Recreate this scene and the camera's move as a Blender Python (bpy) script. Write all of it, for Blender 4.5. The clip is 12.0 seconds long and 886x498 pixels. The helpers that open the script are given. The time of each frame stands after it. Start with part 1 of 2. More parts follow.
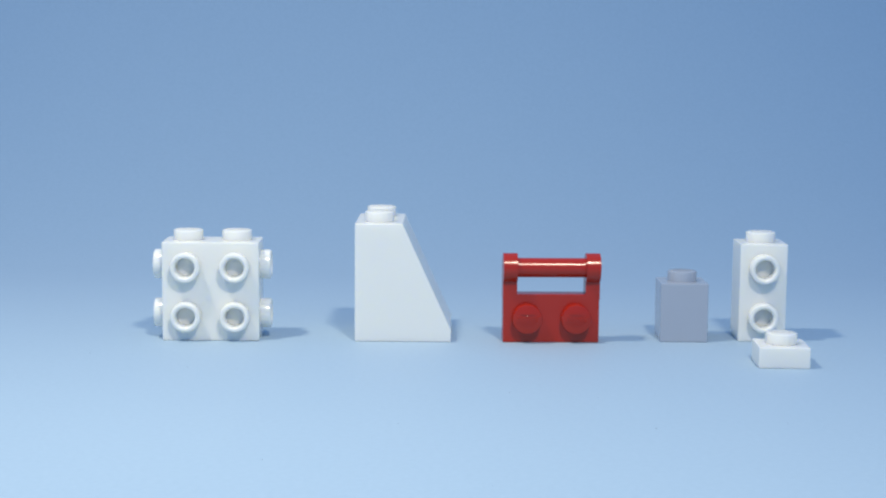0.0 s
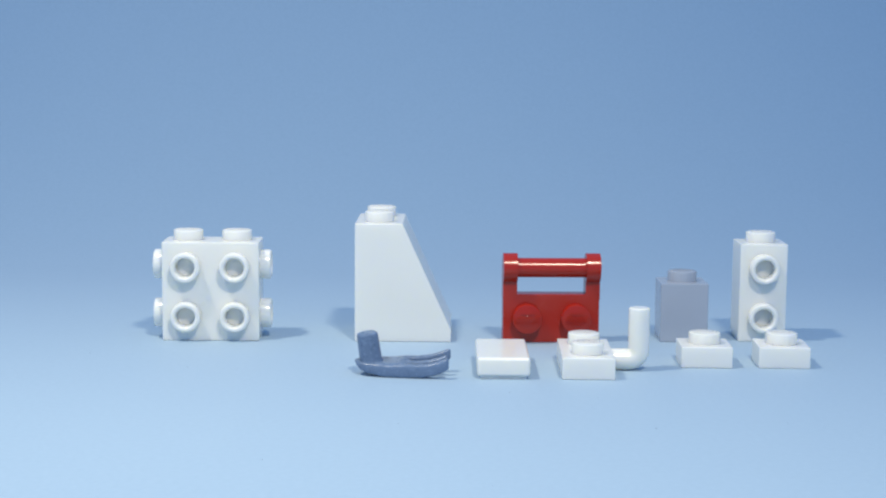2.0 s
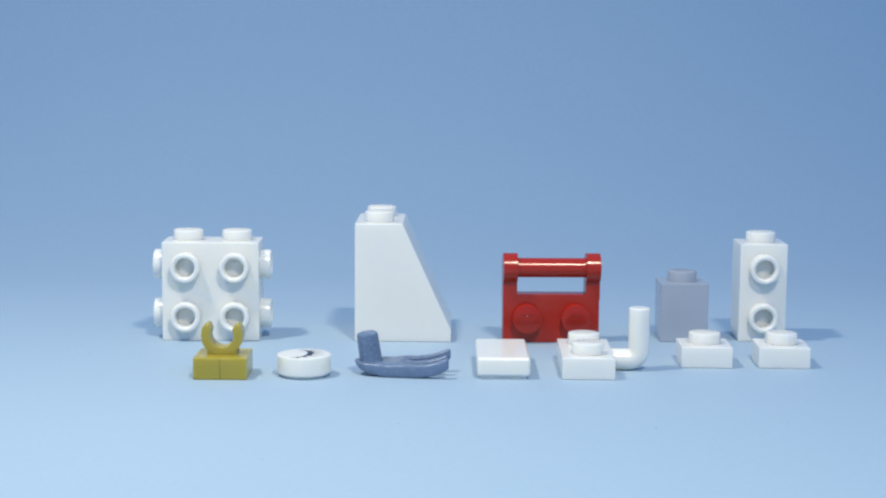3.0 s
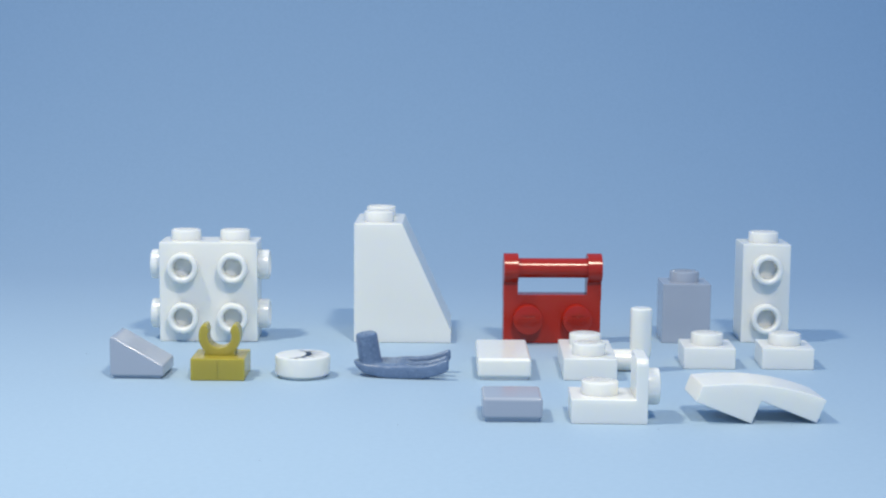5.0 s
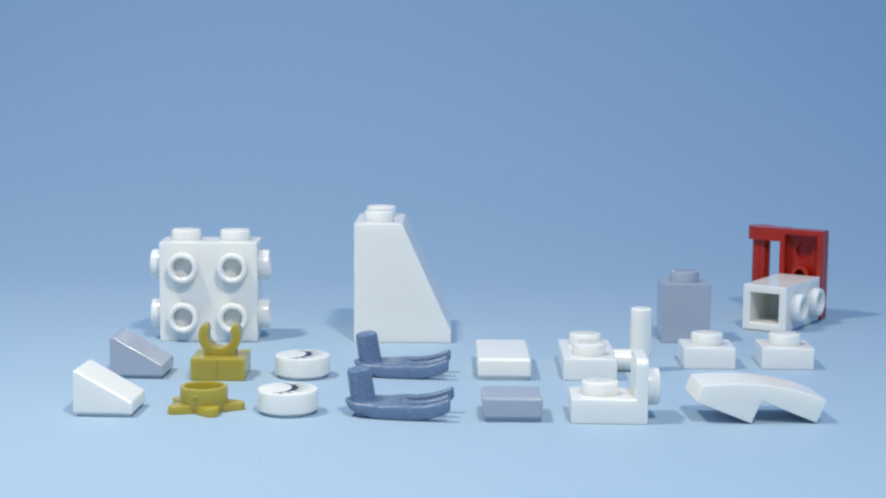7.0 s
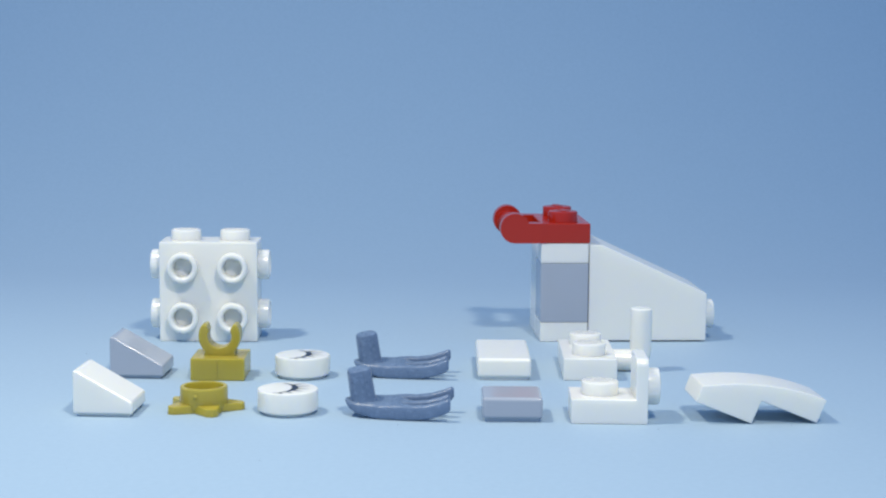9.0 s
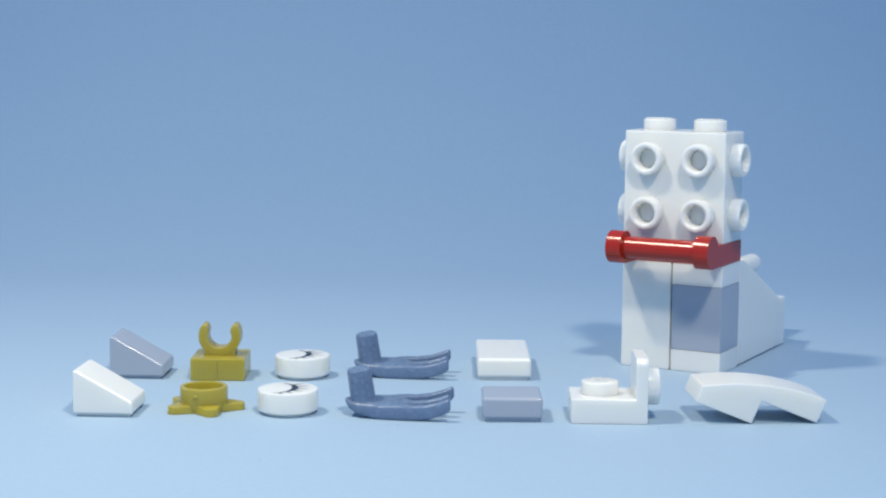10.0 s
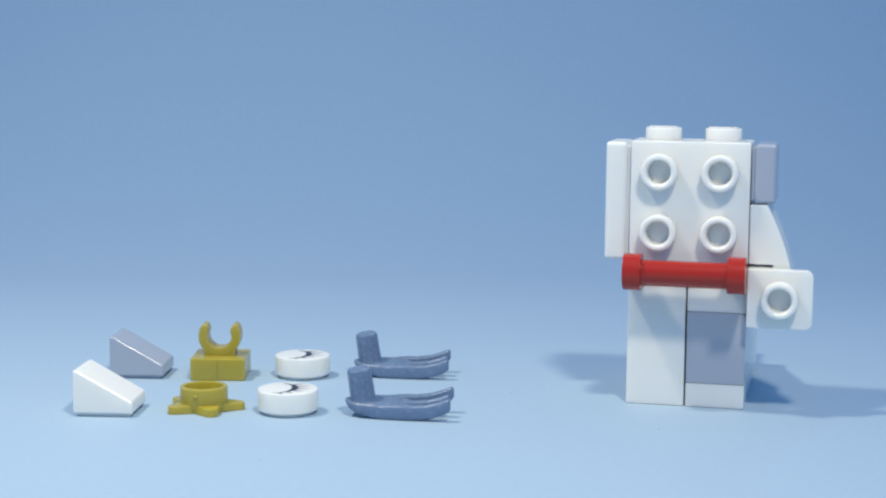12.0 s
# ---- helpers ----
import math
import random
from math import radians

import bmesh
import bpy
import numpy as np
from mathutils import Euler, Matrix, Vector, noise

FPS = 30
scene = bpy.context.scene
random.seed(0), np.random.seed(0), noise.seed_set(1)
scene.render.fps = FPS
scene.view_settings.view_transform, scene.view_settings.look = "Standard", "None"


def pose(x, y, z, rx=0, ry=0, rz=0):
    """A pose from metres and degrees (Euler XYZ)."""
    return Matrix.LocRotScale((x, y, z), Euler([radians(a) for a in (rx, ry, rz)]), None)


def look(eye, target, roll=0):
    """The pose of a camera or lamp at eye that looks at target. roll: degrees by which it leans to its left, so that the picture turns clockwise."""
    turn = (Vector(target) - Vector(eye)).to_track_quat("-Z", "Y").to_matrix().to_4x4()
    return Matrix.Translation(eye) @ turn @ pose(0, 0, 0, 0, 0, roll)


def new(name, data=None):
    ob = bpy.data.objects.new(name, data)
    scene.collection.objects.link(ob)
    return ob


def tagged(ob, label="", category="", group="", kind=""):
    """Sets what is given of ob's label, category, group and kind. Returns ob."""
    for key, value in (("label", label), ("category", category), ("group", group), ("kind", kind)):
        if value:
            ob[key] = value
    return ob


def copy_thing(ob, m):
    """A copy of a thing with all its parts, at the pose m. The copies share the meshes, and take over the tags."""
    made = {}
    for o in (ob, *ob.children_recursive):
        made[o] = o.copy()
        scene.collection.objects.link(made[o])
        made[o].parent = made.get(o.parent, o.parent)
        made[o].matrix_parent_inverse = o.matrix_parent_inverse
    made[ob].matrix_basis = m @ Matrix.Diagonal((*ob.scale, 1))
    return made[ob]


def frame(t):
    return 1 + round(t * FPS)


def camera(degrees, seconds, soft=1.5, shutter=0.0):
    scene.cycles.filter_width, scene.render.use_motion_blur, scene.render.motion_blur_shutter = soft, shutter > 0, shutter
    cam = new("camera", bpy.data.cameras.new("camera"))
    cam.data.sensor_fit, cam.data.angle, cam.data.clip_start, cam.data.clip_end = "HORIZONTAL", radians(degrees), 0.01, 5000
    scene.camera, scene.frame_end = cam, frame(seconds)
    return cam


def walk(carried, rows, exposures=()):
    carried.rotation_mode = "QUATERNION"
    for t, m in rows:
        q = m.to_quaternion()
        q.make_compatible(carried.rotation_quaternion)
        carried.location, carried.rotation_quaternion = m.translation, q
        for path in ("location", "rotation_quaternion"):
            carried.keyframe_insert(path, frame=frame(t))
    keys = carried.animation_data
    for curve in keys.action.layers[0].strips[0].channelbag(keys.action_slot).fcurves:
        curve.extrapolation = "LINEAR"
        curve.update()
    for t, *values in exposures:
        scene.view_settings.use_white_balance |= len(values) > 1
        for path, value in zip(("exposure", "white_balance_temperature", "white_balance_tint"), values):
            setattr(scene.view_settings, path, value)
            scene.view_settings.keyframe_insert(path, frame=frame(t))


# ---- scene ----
MM = 0.001
TALL = 1.014  # the bricks stand a little taller than their nominal plate heights
CAM_NEAR = 0.00228

cam = camera(30.285, 12.0, soft=2.2)


def cam_pose(forward, down, up):
    return pose(0, -0.26434 + forward, 0.04946 - down, 90 - 7.343 + up, 0, 0) @ pose(0, 0, 0, 0, 0, 0.449)


# The lens breathes a little as the focus is drawn forwards.
walk(cam, [(0.0, cam_pose(0, 0, 0)), (3.4, cam_pose(0, 0, 0)), (4.5, cam_pose(CAM_NEAR, 0.0010, 0.155)), (12.0, cam_pose(CAM_NEAR, 0.0010, 0.155))],
     exposures=[(0.0, -0.06), (3.4, -0.06), (4.8, -0.09), (12.0, -0.10)])

# ---- light ----
world = bpy.data.worlds.new("studio_air")
scene.world = world
world.use_nodes = True
air = world.node_tree.nodes["Background"]
air.inputs["Color"].default_value = (0.22, 0.50, 1.0, 1)
air.inputs["Strength"].default_value = 0.70
scene.view_settings.exposure = 0.0


def softbox(name, eye, target, wide, high, watts, colour):
    data = bpy.data.lights.new(name, "AREA")
    data.shape, data.size, data.size_y = "RECTANGLE", wide, high
    data.energy, data.color, data.spread = watts, colour, radians(120)
    ob = new(name, data)
    ob.matrix_basis = look(eye, target)
    return ob


softbox("softbox_lamp", (-0.150, -0.085, 0.320), (-0.03, -0.065, 0.0), 0.026, 0.026, 0.362, (1.0, 0.915, 0.735))
softbox("softbox_lamp", (0.062, -0.235, 0.285), (-0.055, -0.065, 0.0), 0.036, 0.028, 0.369, (1.0, 0.915, 0.735))


# ---- materials ----
def plastic(name, colour, rough=0.22, grain=0.02, bump=0.02, sss=0.0, scuff=0.0):
    mat = bpy.data.materials.new(name)
    mat.use_nodes = True
    nt = mat.node_tree
    shader = nt.nodes["Principled BSDF"]
    coord = nt.nodes.new("ShaderNodeTexCoord")
    big = nt.nodes.new("ShaderNodeTexNoise")
    big.inputs["Scale"].default_value, big.inputs["Detail"].default_value = 160.0, 3.0
    fine = nt.nodes.new("ShaderNodeTexNoise")
    fine.inputs["Scale"].default_value, fine.inputs["Detail"].default_value = 1500.0, 2.0
    nt.links.new(coord.outputs["Object"], big.inputs["Vector"])
    nt.links.new(coord.outputs["Object"], fine.inputs["Vector"])
    ramp = nt.nodes.new("ShaderNodeMix")
    ramp.data_type = "RGBA"
    dark = [c * (1 - grain * 2) for c in colour]
    ramp.inputs[6].default_value = (*dark, 1)
    ramp.inputs[7].default_value = (*colour, 1)
    nt.links.new(big.outputs["Fac"], ramp.inputs[0])
    if scuff:
        # pale rubbed spots and streaks, as on soft plastic that has been handled
        rub = nt.nodes.new("ShaderNodeTexNoise")
        rub.inputs["Scale"].default_value, rub.inputs["Detail"].default_value, rub.inputs["Roughness"].default_value = 1500.0, 7.0, 0.72
        pick = nt.nodes.new("ShaderNodeMapRange")
        pick.inputs["From Min"].default_value, pick.inputs["From Max"].default_value, pick.inputs["To Max"].default_value = 0.52, 0.78, scuff
        worn = nt.nodes.new("ShaderNodeMix")
        worn.data_type = "RGBA"
        worn.inputs[7].default_value = (*[min(1, c * 1.6 + 0.10) for c in colour], 1)
        nt.links.new(coord.outputs["Object"], rub.inputs["Vector"])
        nt.links.new(rub.outputs["Fac"], pick.inputs["Value"])
        nt.links.new(pick.outputs["Result"], worn.inputs[0])
        nt.links.new(ramp.outputs[2], worn.inputs[6])
        ramp = worn
    nt.links.new(ramp.outputs[2], shader.inputs["Base Color"])
    span = nt.nodes.new("ShaderNodeMapRange")
    span.inputs["To Min"].default_value, span.inputs["To Max"].default_value = rough * 0.8, rough * 1.3
    nt.links.new(fine.outputs["Fac"], span.inputs["Value"])
    nt.links.new(span.outputs["Result"], shader.inputs["Roughness"])
    relief = nt.nodes.new("ShaderNodeBump")
    relief.inputs["Strength"].default_value, relief.inputs["Distance"].default_value = bump * 4, 0.0002
    nt.links.new(big.outputs["Fac"], relief.inputs["Height"])
    nt.links.new(relief.outputs["Normal"], shader.inputs["Normal"])
    shader.inputs["IOR"].default_value = 1.5
    if sss:
        shader.inputs["Subsurface Weight"].default_value = sss
        shader.inputs["Subsurface Radius"].default_value = (0.0028, 0.0026, 0.0017)
        shader.inputs["Subsurface Scale"].default_value = 1.0
    return mat


WHITE = plastic("white_plastic", (0.80, 0.79, 0.735), 0.20, 0.01, 0.015, 0.38)
RED = plastic("red_plastic", (0.375, 0.017, 0.005), 0.20, 0.03, 0.02)
GREY = plastic("grey_plastic", (0.358, 0.396, 0.465), 0.13, 0.02, 0.015)
SLATE = plastic("slate_blue_plastic", (0.155, 0.225, 0.352), 0.28, 0.22, 0.05, scuff=0.45)
GOLD = plastic("gold_plastic", (0.40, 0.325, 0.045), 0.20, 0.06, 0.02, 0.45)
INK = plastic("black_print", (0.016, 0.018, 0.03), 0.3, 0.02, 0.0)


def paper_material():
    mat = bpy.data.materials.new("blue_paper")
    mat.use_nodes = True
    nt = mat.node_tree
    shader = nt.nodes["Principled BSDF"]
    coord = nt.nodes.new("ShaderNodeTexCoord")
    cloud = nt.nodes.new("ShaderNodeTexNoise")
    cloud.inputs["Scale"].default_value, cloud.inputs["Detail"].default_value = 60.0, 6.0
    fibre = nt.nodes.new("ShaderNodeTexNoise")
    fibre.inputs["Scale"].default_value, fibre.inputs["Detail"].default_value = 1100.0, 5.0
    blend = nt.nodes.new("ShaderNodeMix")
    blend.data_type = "RGBA"
    blend.inputs[6].default_value = (0.310, 0.437, 0.556, 1)
    blend.inputs[7].default_value = (0.337, 0.465, 0.584, 1)
    total = nt.nodes.new("ShaderNodeMath")
    total.operation = "MULTIPLY_ADD"
    total.inputs[1].default_value = 0.12
    half = nt.nodes.new("ShaderNodeMath")
    half.operation = "MULTIPLY"
    half.inputs[1].default_value = 0.88
    for tex in (cloud, fibre):
        nt.links.new(coord.outputs["Object"], tex.inputs["Vector"])
    nt.links.new(fibre.outputs["Fac"], half.inputs[0])
    nt.links.new(cloud.outputs["Fac"], total.inputs[0])
    nt.links.new(half.outputs[0], total.inputs[2])
    spread = nt.nodes.new("ShaderNodeMapRange")
    spread.inputs["From Min"].default_value, spread.inputs["From Max"].default_value = 0.28, 0.72
    nt.links.new(total.outputs[0], spread.inputs["Value"])
    nt.links.new(spread.outputs["Result"], blend.inputs[0])
    nt.links.new(blend.outputs[2], shader.inputs["Base Color"])
    shader.inputs["Roughness"].default_value = 0.6
    # the fuzz of the sheet pales it where it is seen at a grazing angle
    shader.inputs["Sheen Weight"].default_value = 0.3
    shader.inputs["Sheen Roughness"].default_value = 0.5
    relief = nt.nodes.new("ShaderNodeBump")
    relief.inputs["Strength"].default_value, relief.inputs["Distance"].default_value = 0.12, 0.0002
    nt.links.new(fibre.outputs["Fac"], relief.inputs["Height"])
    nt.links.new(relief.outputs["Normal"], shader.inputs["Normal"])
    return mat


PAPER = paper_material()


# ---- mesh helpers, in millimetres ----
def part(name, bm, material, parent, label=""):
    bmesh.ops.scale(bm, vec=(MM, MM, MM * (1.0 if name in ("stud", "mark", "backdrop", "lint") else TALL)), verts=bm.verts)
    bmesh.ops.recalc_face_normals(bm, faces=bm.faces)
    me = bpy.data.meshes.new(name)
    bm.to_mesh(me)
    bm.free()
    me.polygons.foreach_set("use_smooth", [True] * len(me.polygons))
    me.set_sharp_from_angle(angle=radians(38))
    me.materials.append(material)
    ob = new(name, me)
    ob.parent = parent
    if name not in ("stud", "mark", "eye_print", "sole", "toe", "backdrop"):
        even = ob.modifiers.new("even_faces", "WEIGHTED_NORMAL")
        even.mode, even.weight, even.keep_sharp = "FACE_AREA", 90, True
    if label:
        tagged(ob, label)
    return ob


def soften(bm, offset=0.18, segments=2, angle=28):
    """Round the sharp edges."""
    edges = [e for e in bm.edges if len(e.link_faces) == 2 and e.calc_face_angle(0) > radians(angle)]
    bmesh.ops.bevel(bm, geom=edges, offset=offset, segments=segments, affect="EDGES", clamp_overlap=True, profile=0.5)
    return bm


def box(x0, x1, y0, y1, z0, z1, bm=None):
    bm = bm or bmesh.new()
    vs = [bm.verts.new((x, y, z)) for z in (z0, z1) for x, y in ((x0, y0), (x1, y0), (x1, y1), (x0, y1))]
    for ids in ((3, 2, 1, 0), (4, 5, 6, 7), (0, 1, 5, 4), (1, 2, 6, 5), (2, 3, 7, 6), (3, 0, 4, 7)):
        bm.faces.new([vs[i] for i in ids])
    bm.normal_update()
    return bm


def hollow(bm, rim=1.5, depth=2.0):
    """Sink the underside of a brick."""
    bm.normal_update()
    face = min(bm.faces, key=lambda f: f.calc_center_median().z + f.normal.z)
    bmesh.ops.inset_region(bm, faces=[face], thickness=rim, depth=0)
    top = bmesh.ops.extrude_discrete_faces(bm, faces=[face])["faces"][0]
    bmesh.ops.translate(bm, vec=(0, 0, depth), verts=top.verts)
    bm.normal_update()
    return bm


def prism(points, y0, y1):
    """A closed outline in x and z, carried along y."""
    bm = bmesh.new()
    a = [bm.verts.new((x, y0, z)) for x, z in points]
    b = [bm.verts.new((x, y1, z)) for x, z in points]
    n = len(points)
    bm.faces.new(a)
    bm.faces.new(b[::-1])
    for i in range(n):
        bm.faces.new((a[i], b[i], b[(i + 1) % n], a[(i + 1) % n]))
    bmesh.ops.recalc_face_normals(bm, faces=bm.faces)
    bm.normal_update()
    return bm


def lathe(profile, steps=40, closed=False, bm=None):
    """Turn an outline of (radius, z) round the z axis."""
    bm = bm or bmesh.new()
    rings = []
    for r, z in profile:
        if r == 0:
            rings.append([bm.verts.new((0, 0, z))])
        else:
            rings.append([bm.verts.new((r * math.cos(math.tau * i / steps), r * math.sin(math.tau * i / steps), z)) for i in range(steps)])
    pairs = list(zip(rings, rings[1:])) + ([(rings[-1], rings[0])] if closed else [])
    for p, q in pairs:
        for i in range(steps):
            j = (i + 1) % steps
            quad = [p[i % len(p)], p[j % len(p)], q[j % len(q)], q[i % len(q)]]
            seen = []
            for v in quad:
                if v not in seen:
                    seen.append(v)
            if len(seen) > 2:
                bm.faces.new(seen)
    bm.normal_update()
    return bm


def moved(bm, m):
    bmesh.ops.transform(bm, matrix=m, verts=bm.verts)
    return bm


def at(x, y, z, rx=0, ry=0, rz=0):
    """A pose in millimetres and degrees."""
    return pose(x * MM, y * MM, z * MM, rx, ry, rz)


def stud_mesh():
    return lathe([(0, 1.70), (2.2, 1.70), (2.36, 1.64), (2.42, 1.48), (2.42, -0.05), (0, -0.05)])


def mark_mesh():
    """The raised mark on a stud, as plain slanting bars."""
    bm = bmesh.new()
    for k, (x, h) in enumerate(((-1.62, 0.55), (-1.22, 0.34), (-0.72, 0.52), (-0.30, 0.30), (0.18, 0.55), (0.60, 0.42), (1.08, 0.52), (1.56, 0.46))):
        first = len(bm.verts)
        box(x - 0.13, x + 0.13, -h, h, 1.64, 1.86, bm)
        bm.verts.ensure_lookup_table()
        for v in bm.verts[first:]:
            v.co.x += 0.28 * v.co.y + (0.02 if k % 2 else -0.02)
            if v.co.z > 1.8:
                v.co.y *= 0.88
    for y in (-0.86, 0.84):
        box(-1.15, 1.15, y - 0.09, y + 0.09, 1.64, 1.82, bm)
    return bm


def ring_mesh():
    return lathe([(1.50, -0.25), (1.52, 0.2), (1.58, 1.40), (1.68, 1.64), (1.88, 1.77), (2.12, 1.77), (2.34, 1.66), (2.42, 1.45), (2.42, -0.25)], 44, True)


def drill(bm, spots, radius=1.56, deep=0.3):
    """Sink round holes into a body; each spot is a place on its side and the turn of a stud there."""
    tools = bmesh.new()
    for x, y, z, rx, ry in spots:
        hole = lathe([(0, -deep), (radius, -deep), (radius, 0.6), (0, 0.6)], 40)
        moved(hole, Matrix.Translation((x, y, z)) @ Euler((radians(rx), radians(ry), 0)).to_matrix().to_4x4())
        me = bpy.data.meshes.new("hole")
        hole.to_mesh(me)
        hole.free()
        tools.from_mesh(me)
        bpy.data.meshes.remove(me)
    pair = []
    for name, mesh in (("solid", bm), ("holes", tools)):
        bmesh.ops.recalc_face_normals(mesh, faces=mesh.faces)
        me = bpy.data.meshes.new(name)
        mesh.to_mesh(me)
        mesh.free()
        pair.append(new(name, me))
    cut = pair[0].modifiers.new("cut", "BOOLEAN")
    cut.object, cut.operation, cut.solver = pair[1], "DIFFERENCE", "EXACT"
    bpy.context.view_layer.update()
    done = bpy.data.meshes.new_from_object(pair[0].evaluated_get(bpy.context.evaluated_depsgraph_get()))
    out = bmesh.new()
    out.from_mesh(done)
    old = [ob.data for ob in pair]
    for ob in pair:
        bpy.data.objects.remove(ob)
    for me in (done, *old):
        bpy.data.meshes.remove(me)
    return out


MESHES = {}


def shared(name, key, build, material, parent):
    """A part whose mesh is built once and used by all alike parts."""
    if key not in MESHES:
        ob = part(name, build(), material, parent)
        MESHES[key] = ob.data
    else:
        ob = new(name, MESHES[key])
        ob.parent = parent
    return ob


def stud(parent, x, y, z, rx=0, ry=0, open_top=False, material=None):
    """A round stud on a brick, hollow on the sides, with a raised mark on the closed ones."""
    ob = shared("stud", ("ring" if open_top else "stud", material.name), ring_mesh if open_top else stud_mesh, material, parent)
    ob.matrix_basis = at(x, y, z * TALL, rx, ry)
    if not open_top:
        shared("mark", ("mark", material.name), mark_mesh, material, ob)
    return ob


def thing(name, label, category, group=""):
    ob = new(name)
    ob.empty_display_size = 0.004
    return tagged(ob, label, category, group)


# ---- the blue paper sweep ----
def paper_sweep():
    """One sheet, a third of a millimetre thick, whose upper side lies at height zero and curves up at the back."""
    radius, bend, thick, half = 150.0, 70.0, 0.35, 330.0
    upper, lower = [(-420.0, 0.0)], [(-420.0, -thick)]
    for i in range(41):
        a = i / 40 * math.pi / 2
        for line, r in ((upper, radius), (lower, radius + thick)):
            line.append((bend + r * math.sin(a), radius - r * math.cos(a)))
    upper.append((bend + radius, 270.0))
    lower.append((bend + radius + thick, 270.0))
    bm = bmesh.new()
    sides = []
    for x in (-half, half):
        sides.append(([bm.verts.new((x, y, z)) for y, z in upper], [bm.verts.new((x, y, z)) for y, z in lower]))
    (ul, ll), (ur, lr) = sides
    for k in range(len(upper) - 1):
        bm.faces.new((ul[k], ur[k], ur[k + 1], ul[k + 1]))
        bm.faces.new((ll[k], ll[k + 1], lr[k + 1], lr[k]))
        bm.faces.new((ul[k], ul[k + 1], ll[k + 1], ll[k]))
        bm.faces.new((ur[k], lr[k], lr[k + 1], ur[k + 1]))
    for k in (0, -1):
        bm.faces.new((ul[k], ll[k], lr[k], ur[k]))
    ob = part("backdrop", bm, PAPER, None)
    return tagged(ob, "seamless light blue paper sweep curving up behind the bricks", "backdrop", kind="structure")


sweep = paper_sweep()


# ---- the pieces ----
def side_stud_block():
    ob = thing("side_stud_brick", "white plastic brick with hollow studs on three sides", "toy brick", "toy bricks")
    body = soften(hollow(box(-7.9, 7.9, -3.9, 3.9, 0, 16), 1.5, 2))
    holes = [(x, -3.9, z, 90, 0) for x in (-4, 4) for z in (4, 12)]
    holes += [(x, 0, z, 0, 90 if x > 0 else -90) for x in (-7.9, 7.9) for z in (4, 12)]
    part("body", drill(body, holes), WHITE, ob)
    for x in (-4, 4):
        stud(ob, x, 0, 16, material=WHITE)
        for z in (4, 12):
            stud(ob, x, -3.9, z, 90, open_top=True, material=WHITE)
    for z in (4, 12):
        stud(ob, 7.9, 0, z, 0, 90, open_top=True, material=WHITE)
        stud(ob, -7.9, 0, z, 0, -90, open_top=True, material=WHITE)
    return ob


def tall_side_stud_brick():
    ob = thing("side_stud_brick", "tall narrow white plastic brick with two hollow side studs", "toy brick", "toy bricks")
    body = soften(hollow(box(-3.9, 3.9, -3.9, 3.9, 0, 16), 1.9, 9))
    part("body", drill(body, [(0, -3.9, z, 90, 0) for z in (4, 12)]), WHITE, ob)
    stud(ob, 0, 0, 16, material=WHITE)
    for z in (4, 12):
        stud(ob, 0, -3.9, z, 90, open_top=True, material=WHITE)
    return ob


def steep_slope_brick():
    ob = thing("slope_brick", "tall white plastic brick with one steep sloping side", "toy brick", "toy bricks")
    part("body", soften(hollow(prism([(-7.9, 0), (7.9, 0), (7.9, 2.0), (-0.1, 19.2), (-7.9, 19.2)], -7.9, 7.9), 1.5, 1.4)), WHITE, ob)
    for y in (-4, 4):
        stud(ob, -4, y, 19.2, material=WHITE)
    return ob


def handle_plate():
    ob = thing("handle_plate", "glossy red plastic plate with two studs and a bar handle", "toy plate", "toy bricks")
    body = soften(hollow(box(-7.9, 7.9, -3.9, 4.1, 0, 3.2), 1.4, 2.0))
    part("body", drill(body, [(x, 0, 2.0, 180, 0) for x in (-4, 4)], 1.55, 0.9), RED, ob)
    part("tube", moved(lathe([(0.9, 0), (1.6, 0), (1.6, 2.1), (0.9, 2.1)], 28, True), Matrix.Translation((0, 0, 0.1))), RED, ob)
    for x in (-4, 4):
        stud(ob, x, 0, 3.2, material=RED)
    bar = part("handle", moved(lathe([(0, -6.2), (1.6, -6.2), (1.6, 6.2), (0, 6.2)], 32), Matrix.Translation((0, -8.2, 2.4)) @ Euler((0, radians(90), 0)).to_matrix().to_4x4()), RED, ob)
    for side in (-1, 1):
        outline = [(-3.0, 0.02), (-3.0, 3.215), (-6.0, 3.215)]
        for i in range(15):
            a = radians(22 + (270 - 22) * i / 14)
            outline.append((-8.2 + 2.4 * math.cos(a), 2.4 + 2.4 * math.sin(a)))
        bm = prism(outline, 0, 2.35)
        turn = Matrix(((0, 1, 0, -7.95 if side < 0 else 7.95 - 2.35), (1, 0, 0, 0), (0, 0, 1, 0), (0, 0, 0, 1)))
        part("arm", soften(moved(bm, turn), 0.15, 2, 40), RED, bar)
    return ob


def small_brick():
    ob = thing("small_brick", "light grey plastic brick with a single stud", "toy brick", "toy bricks")
    part("body", soften(hollow(box(-3.9, 3.9, -3.9, 3.9, 0, 9.6), 1.5, 8)), GREY, ob)
    stud(ob, 0, 0, 9.6, material=GREY)
    return ob


def small_plate():
    ob = thing("small_plate", "thin white plastic plate with a single stud", "toy plate", "toy bricks")
    part("body", soften(hollow(box(-3.9, 3.9, -3.9, 3.9, 0, 3.2), 1.5, 2)), WHITE, ob)
    stud(ob, 0, 0, 3.2, material=WHITE)
    return ob


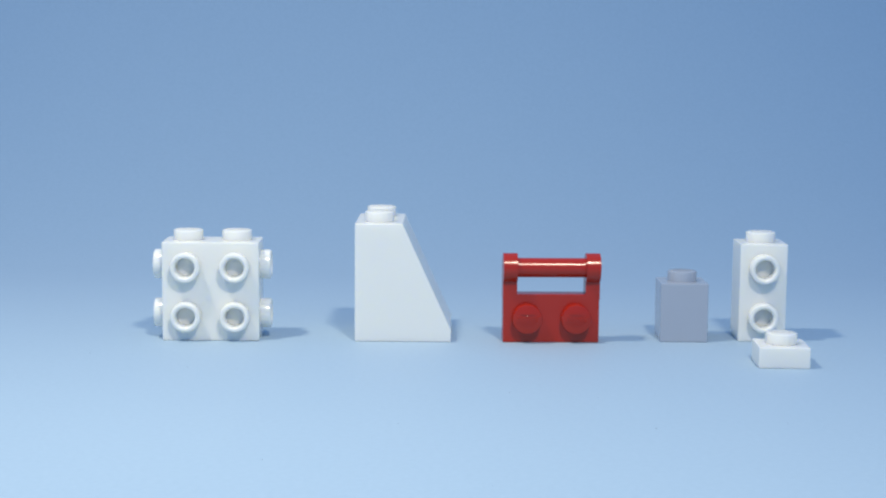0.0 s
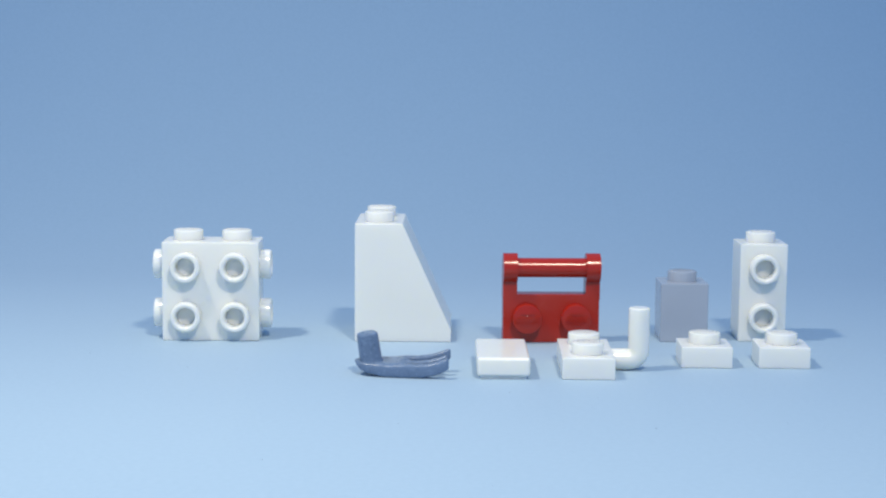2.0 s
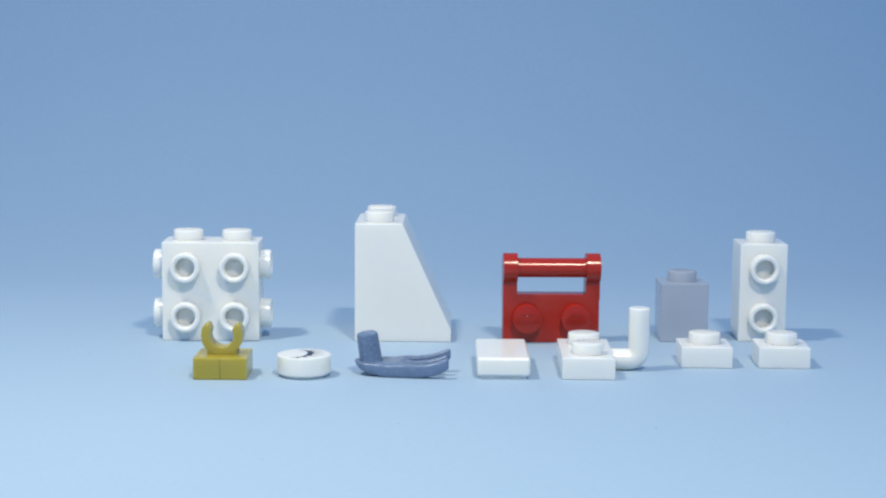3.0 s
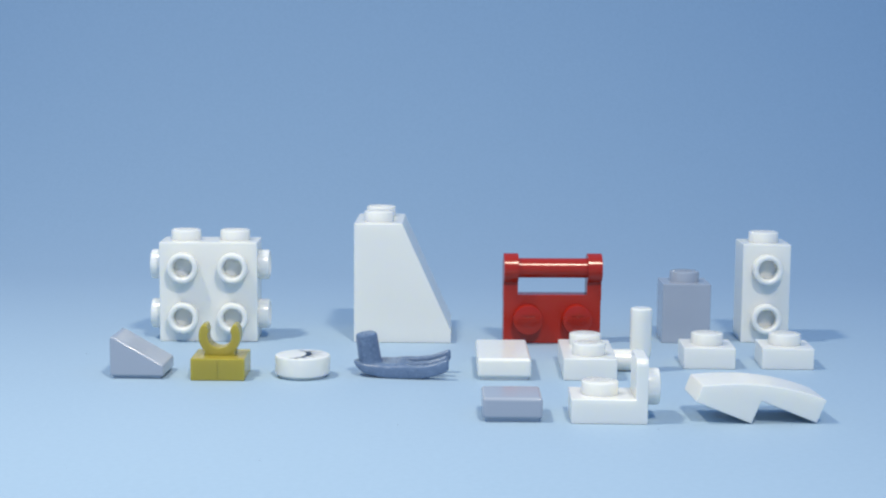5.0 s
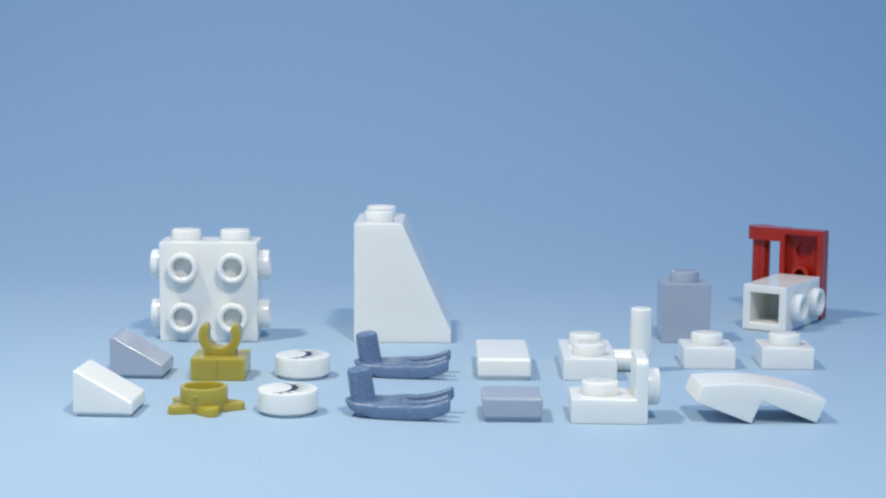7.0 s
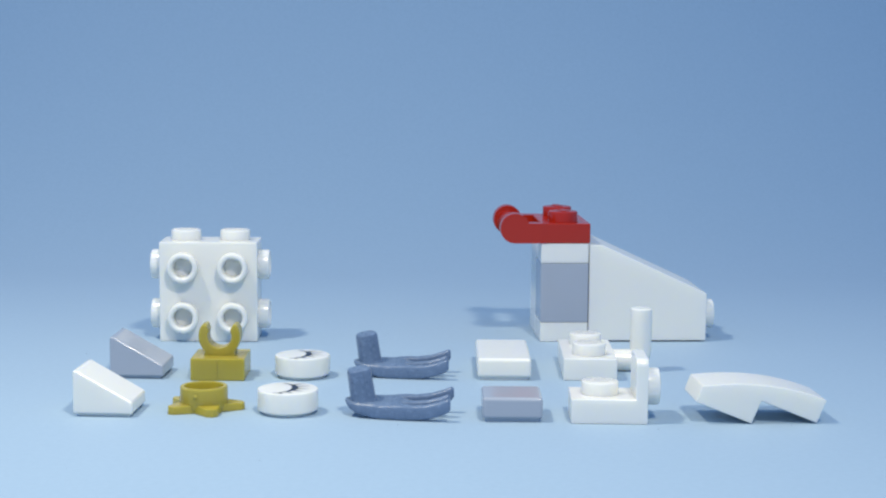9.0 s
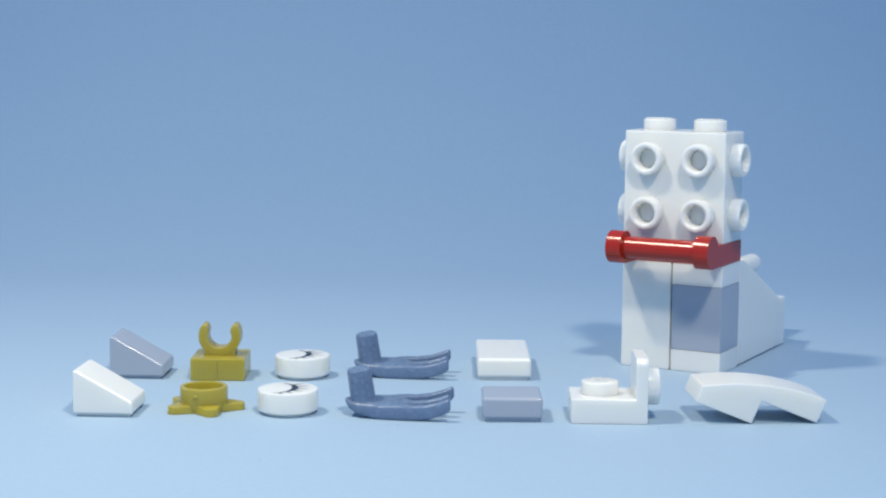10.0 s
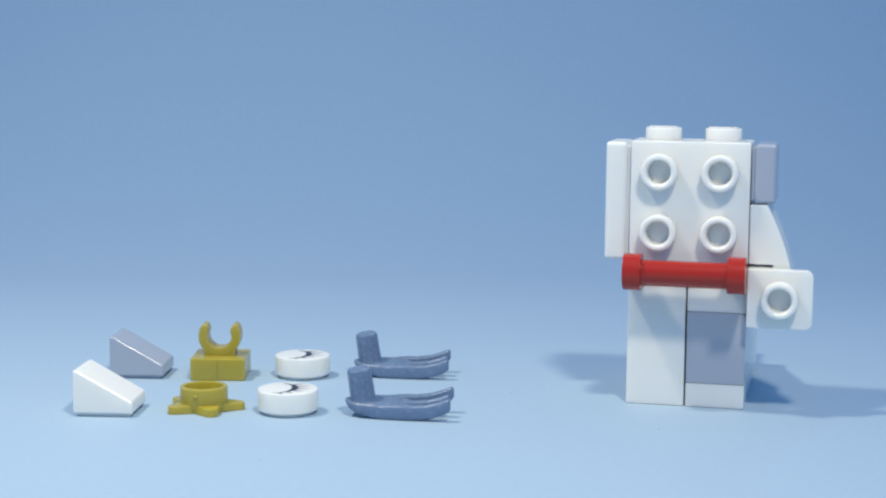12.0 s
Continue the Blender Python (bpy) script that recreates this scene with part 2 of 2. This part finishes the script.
def arm_plate():
    ob = thing("arm_plate", "white plastic plate with two studs and an upright bar", "toy plate", "toy bricks")
    part("body", soften(hollow(box(-3.9, 3.9, -7.9, 7.9, 0, 3.2), 1.5, 2)), WHITE, ob)
    for y in (-4, 4):
        stud(ob, 0, y, 3.2, material=WHITE)
    # an elbow: out of the plate's edge, then up
    path = [Vector((3.8, 0, 1.6)), Vector((6.5, 0, 1.6))]
    for i in range(1, 7):
        a = radians(90 * i / 6)
        path.append(Vector((6.5 + 1.5 * math.sin(a), 0, 1.6 + 1.5 * (1 - math.cos(a)))))
    path += [Vector((8.0, 0, 9.25)), Vector((8.0, 0, 9.4))]
    bm = bmesh.new()
    rings = []
    for i, p in enumerate(path):
        d = (path[min(i + 1, len(path) - 1)] - path[max(i - 1, 0)]).normalized()
        side = Vector((0, 1, 0))
        up = d.cross(side)
        r = 1.42 if i == len(path) - 1 else 1.6
        rings.append([bm.verts.new(p + r * (math.cos(math.tau * k / 24) * side + math.sin(math.tau * k / 24) * up)) for k in range(24)])
    for p, q in zip(rings, rings[1:]):
        for k in range(24):
            bm.faces.new((p[k], p[(k + 1) % 24], q[(k + 1) % 24], q[k]))
    bm.faces.new(rings[0]), bm.faces.new(rings[-1])
    part("arm", bm, WHITE, ob)
    return ob


def tile(name, label, half_y, material):
    ob = thing(name, label, "toy tile", "toy bricks")
    bm = soften(box(-3.9, 3.9, -half_y + 0.1, half_y - 0.1, 0.45, 3.2), 0.46, 5)
    part("body", bm, material, ob)
    part("foot", soften(hollow(box(-3.45, 3.45, -half_y + 0.55, half_y - 0.55, 0, 0.6), 1.2, 0.4), 0.06, 1), material, ob)
    return ob


def eye_tile():
    ob = thing("eye_tile", "round white plastic tile printed with a closed black eye", "toy tile", "toy bricks")
    part("body", lathe([(0, 3.2), (3.75, 3.2), (3.93, 3.12), (4.0, 2.95), (4.0, 0.62), (3.92, 0.5), (3.4, 0.45), (3.4, 0), (0, 0)], 56), WHITE, ob)
    # the lid is a crescent that is thickest towards one end, with short lashes outside it
    bm = bmesh.new()
    n, cx, cy, r = 26, -2.45, 0.2, 3.4
    inner, outer = [], []
    for i in range(n + 1):
        f = i / n
        a = radians(-80 + 137 * f)
        w = 0.11 + 0.32 * math.sin(math.pi * f ** 1.15) ** 2
        inner.append(bm.verts.new((cx + (r - w) * math.cos(a), cy + (r - w) * math.sin(a), 3.206)))
        outer.append(bm.verts.new((cx + (r + w) * math.cos(a), cy + (r + w) * math.sin(a), 3.206)))
    for i in range(n):
        bm.faces.new((inner[i], outer[i], outer[i + 1], inner[i + 1]))
    for deg, size in ((-66, 0.75), (-48, 1.1), (-29, 1.5), (-10, 1.85), (10, 1.9), (28, 1.65)):
        a = radians(deg)
        d, e = Vector((math.cos(a), math.sin(a), 0)), Vector((-math.sin(a), math.cos(a), 0))
        c = Vector((cx, cy, 3.206)) + d * (r + 0.1)
        bm.faces.new([bm.verts.new(c + e * 0.27), bm.verts.new(c - e * 0.27), bm.verts.new(c + d * size - e * 0.06), bm.verts.new(c + d * size + e * 0.06)])
    part("eye_print", bm, INK, ob, "black printed closed eyelid with lashes")
    return ob


def cheese_slope(label, material):
    ob = thing("small_slope", label, "toy slope", "toy bricks")
    part("body", soften(prism([(-3.9, 0.4), (3.9, 0.4), (3.9, 2.0), (-3.3, 6.0), (-3.9, 6.0)], -3.9, 3.9), 0.3, 4, 20), material, ob)
    part("foot", soften(hollow(box(-3.45, 3.45, -3.45, 3.45, 0, 0.6), 1.2, 0.4), 0.06, 1), material, ob)
    return ob


def clip_plate():
    ob = thing("clip_plate", "dull gold plastic plate with an upright open clip", "toy plate", "toy bricks")
    part("body", soften(hollow(box(-3.9, 3.9, -3.9, 3.9, 0, 3.2), 1.5, 2)), GOLD, ob)
    part("mould_line", soften(box(-0.07, 0.07, -3.95, -3.85, 0.1, 3.1), 0.03, 1), GOLD, ob)
    outer, inner = [], []
    cz = 5.95
    for i in range(29):
        a = radians(-208 + 236 * i / 28)
        outer.append((3.05 * math.cos(a), cz + 3.0 * math.sin(a)))
        inner.append((1.7 * math.cos(a), cz + 1.65 * math.sin(a)))
    # the two tips end in blunt, rounded caps
    outline = outer + [(2.35, cz + 1.78), (1.85, cz + 1.62)] + inner[::-1] + [(-1.85, cz + 1.62), (-2.35, cz + 1.78)]
    part("clip", soften(prism(outline, -1.6, 1.6), 0.2, 2, 45), GOLD, ob)
    part("clip_base", soften(box(-2.2, 2.2, -1.55, 1.55, 3.0, 3.9), 0.15, 1), GOLD, ob)
    return ob


def star_ring():
    ob = thing("star_ring", "dull gold plastic ring with five pointed feet", "toy crown", "toy bricks")
    part("ring", lathe([(2.5, 0.6), (2.5, 3.0), (2.6, 3.18), (2.8, 3.22), (3.05, 3.15), (3.15, 2.95), (3.15, 0.6)], 48, True), GOLD, ob)
    part("floor", lathe([(0, 0.5), (3.2, 0.5), (3.2, 1.4), (0, 1.4)], 40), GOLD, ob)
    nub = lathe([(0, -0.2), (0.32, -0.1), (0.30, 0.12), (0.16, 0.24), (0, 0.28)], 16)
    nub_at = Matrix.Rotation(radians(-103), 4, "Z") @ Matrix.Translation((3.12, 0, 2.2)) @ Matrix.Rotation(radians(90), 4, "Y")
    part("nub", moved(nub, nub_at), GOLD, ob)
    for i in range(5):
        bm = bmesh.new()
        low = [bm.verts.new(p) for p in ((1.5, -2.3, 0.1), (5.0, -0.72, 0), (5.4, 0, 0), (5.0, 0.72, 0), (1.5, 2.3, 0.1))]
        high = [bm.verts.new(p) for p in ((1.5, -2.05, 1.1), (5.0, -0.68, 1.0), (5.34, 0, 1.0), (5.0, 0.68, 1.0), (1.5, 2.05, 1.1))]
        ridge = [bm.verts.new((1.5, 0, 1.2)), bm.verts.new((5.15, 0, 1.04))]
        bm.faces.new(low[::-1])
        for k in range(4):
            bm.faces.new((low[k], low[k + 1], high[k + 1], high[k]))
        bm.faces.new((low[4], low[0], high[0], ridge[0], high[4]))
        bm.faces.new((high[0], high[1], ridge[1], ridge[0]))
        bm.faces.new((high[4], ridge[0], ridge[1], high[3]))
        bm.faces.new((high[1], high[2], ridge[1]))
        bm.faces.new((high[2], high[3], ridge[1]))
        soften(bm, 0.22, 2, 20)
        moved(bm, Matrix.Rotation(radians(72 * i - 70), 4, "Z"))
        part("point", bm, GOLD, ob)
    return ob


def loft(xs, centre, half, low, high, power=0.6, sides=22):
    """A closed body along x, with an upright rounded section at each step."""
    bm = bmesh.new()
    rings = []
    for x in xs:
        c, h, z0, z1 = centre(x), half(x), low(x), high(x)
        ring = []
        for k in range(sides):
            u, v = math.cos(math.tau * k / sides), math.sin(math.tau * k / sides)
            ring.append(bm.verts.new((x, c + h * math.copysign(abs(u) ** power, u), (z0 + z1) / 2 + (z1 - z0) / 2 * math.copysign(abs(v) ** power, v))))
        rings.append(ring)
    for p, q in zip(rings, rings[1:]):
        for k in range(sides):
            bm.faces.new((p[k], p[(k + 1) % sides], q[(k + 1) % sides], q[k]))
    bm.faces.new(rings[0]), bm.faces.new(rings[-1])
    return bm


def webbed_foot():
    ob = thing("bird_foot", "slate blue plastic bird foot with ridged toes and post", "toy foot", "toy bricks")

    def under(x):
        return float(np.interp(x, (-3.4, -2.9, -2.2, -0.8, 1.6, 4.5, 6.5, 8.4, 9.4, 10.6), (1.65, 1.05, 0.6, 0.15, 0.0, 0.0, 0.1, 0.45, 0.85, 1.4)))

    def over(x):
        return float(np.interp(x, (-3.4, 3.4, 5.6, 7.6, 9.2, 10.6), (1.95, 2.0, 1.9, 2.1, 2.55, 3.1)))

    # the sole runs from a pointed heel into the web between the toes
    def breadth(x):
        return float(np.interp(x, (-3.4, -3.15, -2.6, -1.6, 0.5, 3.0, 7.4), (0.35, 0.95, 1.55, 2.1, 2.55, 2.62, 2.3)))

    def web(x):
        return float(np.interp(x, (-3.4, 1.0, 3.4, 5.5, 7.4), (1.95, 2.0, 2.0, 1.3, 0.8))) if x < 7.3 else 0.7

    part("sole", loft([-3.4 + 10.8 * i / 30 for i in range(31)], lambda x: 0.0, breadth, under, web, 0.42, 36), SLATE, ob)
    for k in (-1, 0, 1):
        end = 10.6 if k else 10.3

        def narrow(x, end=end):
            return float(np.interp(x, (0.2, 1.6, 4.0, end - 0.5, end - 0.12, end), (0.45, 0.58, 0.64, 0.56, 0.46, 0.26)))

        def top(x, end=end, k=k):
            rise = float(np.interp(x, (0.2, 2.8, 4.5), (-0.3, -0.12, 0.03)))
            return over(x) + rise - (0 if k else 0.12) - 0.3 * max(0.0, (x - end + 0.25) / 0.25) ** 2

        def bottom(x, end=end):
            return under(x) + 0.02 + 0.25 * max(0.0, (x - end + 0.25) / 0.25) ** 2

        steps = [0.2 + (end - 0.2) * (i / 30) ** 0.85 for i in range(31)]
        part("toe", loft(steps, lambda x, k=k: k * (1.98 + 0.075 * x), narrow, bottom, top, 0.5, 24), SLATE, ob)
    bm = bmesh.new()
    rings = []
    for r, z in ((2.0, -0.5), (1.72, 0.0), (1.6, 0.5), (1.52, 3.85), (1.44, 4.1), (1.25, 4.22), (0.95, 4.25)):
        ring = []
        for i in range(36):
            u, v = math.cos(math.tau * i / 36), math.sin(math.tau * i / 36)
            ring.append(bm.verts.new((r * math.copysign(abs(u) ** 0.78, u), r * math.copysign(abs(v) ** 0.78, v), z)))
        rings.append(ring)
    for p, q in zip(rings, rings[1:]):
        for i in range(36):
            bm.faces.new((p[i], p[(i + 1) % 36], q[(i + 1) % 36], q[i]))
    bm.faces.new(rings[0][::-1]), bm.faces.new(rings[-1])
    lean = Matrix.Translation((-1.05, 0, 1.85)) @ Matrix.Rotation(radians(-8), 4, "Y") @ Matrix.Rotation(radians(24), 4, "Z")
    part("post", moved(bm, lean), SLATE, ob)
    part("seam", moved(soften(box(0.10, 0.30, -1.60, -1.3, 0.2, 4.0), 0.04, 1), lean), SLATE, ob)
    return ob


def bracket():
    ob = thing("bracket_plate", "white plastic angle bracket with a stud on each face", "toy bracket", "toy bricks")
    bm = prism([(-3.9, 0), (5.95, 0), (5.95, 8.4), (4.37, 8.4), (4.37, 3.2), (-3.9, 3.2)], -3.9, 3.9)
    corners = [e for e in bm.edges if all(v.co.z > 8.3 for v in e.verts) and abs(e.verts[0].co.y - e.verts[1].co.y) < 0.01]
    bmesh.ops.bevel(bm, geom=corners, offset=1.0, segments=6, affect="EDGES", profile=0.5)
    part("body", drill(soften(hollow(bm, 1.5, 2), 0.15, 2, 40), [(5.95, 0, 4.2, 0, 90)]), WHITE, ob)
    stud(ob, 0, 0, 3.2, material=WHITE)
    stud(ob, 5.95, 0, 4.2, 0, 90, open_top=True, material=WHITE)
    return ob


def curved_wing():
    ob = thing("curved_slope", "white plastic curved slope with a stepped underside", "toy slope", "toy bricks")
    outline = [(0, 0), (0, -7.8), (3.2, -7.8), (3.2, -15.6), (6.45, -15.6)]
    for i in range(1, 13):
        v = 15.6 * (1 - i / 12)
        outline.append((6.45 - 4.2 * (1 - v / 15.6) ** 2, -v))
    part("body", soften(prism(outline, -3.9, 3.9), 0.16, 2, 25), WHITE, ob)
    return ob


block = side_stud_block()
tall = tall_side_stud_brick()
slope = steep_slope_brick()
red_plate = handle_plate()
grey_brick = small_brick()
plate_low = small_plate()
plate_high = small_plate()
tail_plate = arm_plate()
long_tile = tile("long_tile", "smooth white plastic tile twice as long as wide", 8, WHITE)
grey_tile = tile("small_tile", "smooth square light grey plastic tile", 4, GREY)
eye_one = eye_tile()
eye_two = copy_thing(eye_one, Matrix())
grey_slope = cheese_slope("small light grey plastic slope with a smooth top", GREY)
white_slope = cheese_slope("small white plastic slope with a smooth top", WHITE)
clip = clip_plate()
ring = star_ring()
foot_one = webbed_foot()
foot_two = copy_thing(foot_one, Matrix())
angle = bracket()
wing = curved_wing()


def paper_lint():
    """A few specks of lint that lie on the paper."""
    rng = random.Random(7)
    bm = bmesh.new()
    for _ in range(18):
        x, y, r = rng.uniform(-60, 60), rng.uniform(-95, 30), rng.uniform(0.035, 0.085)
        turn = rng.uniform(0, math.tau)
        ring = [bm.verts.new((x + r * 1.8 * math.cos(a) * math.cos(turn) - r * math.sin(a) * math.sin(turn),
                              y + r * 1.8 * math.cos(a) * math.sin(turn) + r * math.sin(a) * math.cos(turn), 0.01)) for a in (0, 1.3, 2.4, 3.6, 4.9)]
        peak = bm.verts.new((x, y, r * 0.8))
        for k in range(5):
            bm.faces.new((ring[k], ring[(k + 1) % 5], peak))
    return tagged(part("lint", bm, SLATE, None), "tiny dark specks of lint on the blue paper", "lint", kind="stuff")


paper_lint()


# ---- what moves ----
def basis(x, y, z, place):
    """A pose from where the axes point, and a place in millimetres."""
    m = Matrix((x, y, z)).transposed().to_4x4()
    m.translation = Vector(place) * MM
    return m


def hops(stays):
    """Rows for a piece that stays at each pose from the time given and is set over to the next in a blink; a large turn takes one step more."""
    rows = [(0.0, stays[0][1])]
    for (_, a), (t, b) in zip(stays, stays[1:]):
        p, q = a.to_quaternion(), b.to_quaternion()
        turn = p.rotation_difference(q).angle
        turn = min(turn, math.tau - turn)
        if turn > radians(85):
            half = p.slerp(q, 0.5).to_matrix().to_4x4()
            half.translation = a.translation.lerp(b.translation, 0.5) + Vector((0, 0, 6 * MM))
            rows += [(t - 0.0667, a), (t - 0.0333, half), (t, b)]
        else:
            rows += [(t - 0.0333, a), (t, b)]
    if rows[-1][0] < 12.0:
        rows.append((12.0, stays[-1][1]))
    return rows


def motions():
    lying = at(54.72, 13.13, 8, 0, 0, -32.7) @ basis((0, 0, 1), (1, 0, 0), (0, 1, 0), (0, 0, 0))
    body = [(7.0, lying), (8.4, at(50.47, -5.49, 0, 0, 0, -48.0)), (8.9, at(19.44, 9.66, 0, 0, 0, -87.0)), (9.4, at(32.13, -23.16, 0, 0, 0, -50.4)),
            (9.9, at(35.98, -17.3, 0, 0, 0, -29.5)), (10.4, at(42.5, -28.2, 0, 0, 0, -24.5)), (10.8, at(33.8, -40.5, 0, 0, 0, -22.2)),
            (11.3, at(30.58, -45.1, 0, 0, 0, -29.7)), (11.8, at(33.6, -41.7, 0, 0, 0, -13.8))]
    joined = {
        "tall": at(-4, 0, 0, 0, 0, 180), "red": at(0, 0, 16), "low": at(4, 0, 0), "brick": at(4, 0, 3.2), "high": at(4, 0, 12.8),
        "slope": basis((0, 0, 1), (1, 0, 0), (0, 1, 0), (0, 4, 8)), "tail": basis((0, 0, 1), (1, 0, 0), (0, 1, 0), (0, 23.2, 4)),
        "block": at(0, 0, 19.2), "wing": at(8, 0, 27.2), "bracket": basis((0, -1, 0), (0, 0, -1), (1, 0, 0), (8, 0, 15.2)),
        "grey_tile": at(8, 0, 31.2, 0, 90), "long_tile": basis((0, -1, 0), (0, 0, 1), (-1, 0, 0), (-8, 0, 27.2)),
    }

    for m in joined.values():
        m.translation.z *= TALL

    def play(ob, rest, joins=None, when=None, comes=None, waits=None):
        stays = [(0.0, rest)]
        if comes is not None:
            stays = [(0.0, at(*waits)), (comes, rest)]
        if joins:
            first = [m for t, m in body if t <= when][-1]
            stays.append((when, first @ joined[joins]))
            stays += [(t, m @ joined[joins]) for t, m in body if t > when]
        walk(ob, hops(stays))

    play(block, at(-37.95, 3.6, 0, 0, 0, 0.7), "block", 9.9)
    play(slope, at(-6.43, 7.8, 0, 0, 0, -0.4), "slope", 8.9)
    play(red_plate, at(17.70, 3.6, 4.1, -90, 0, 181.7), "red", 7.0)
    play(grey_brick, at(39.82, 5.4, 0, 0, 0, -0.3), "brick", 7.93)
    play(tall, at(52.9, 6.6, 0, 0, 0, -0.4), "tall", 7.0)
    play(plate_low, at(52.2, -16.0, 0, 0, 0, -2.2), "low", 8.4)
    play(plate_high, at(40.33, -16.1, 0, 0, 0, -1.5), "high", 7.47, 0.4, (-120, 20, 0))
    play(tail_plate, at(21.6, -21.37, 0, 0, 0, -0.9), "tail", 9.4, 0.8, (-140, 20, 0))
    play(long_tile, at(9.01, -21.7, 0, 0, 0, 0), "long_tile", 11.8, 1.3, (-160, 20, 0))
    play(foot_one, at(-9.46, -26.06, 0.22, 5, 0, -3), None, None, 1.8, (-120, -10, 0))
    play(eye_one, at(-20.34, -27.26, 0, 0, 0, 4), None, None, 2.3, (-140, -10, 0))
    play(clip, at(-32.23, -27.38, 0), None, None, 2.7, (-160, -10, 0))
    play(grey_slope, at(-43.87, -26.5, 0, 0, 0, -1.7), None, None, 3.2, (-180, -10, 0))
    play(wing, at(32.4, -52.21, 2.97, 0, -68.2, 3.3), "wing", 10.4, 3.67, (-120, -40, 2.97, 0, -68.2, 0))
    play(angle, at(20.57, -52.51, 0, 0, 0, -1.0), "bracket", 10.8, 4.13, (-140, -40, 0))
    play(grey_tile, at(9.12, -52.03, 0), "grey_tile", 11.3, 4.6, (-160, -40, 0))
    play(foot_two, at(-9.19, -52.15, 0.22, 5, 0, -5), None, None, 5.1, (-120, -70, 0))
    play(eye_two, at(-20.26, -50.78, 0, 0, 0, 4.5), None, None, 5.6, (-140, -70, 0))
    play(ring, at(-31.5, -49.4, 0), None, None, 6.1, (-160, -70, 0))
    play(white_slope, at(-43.7, -50.8, 0, 0, 0, -2.5), None, None, 6.5, (-180, -70, 0))


motions()
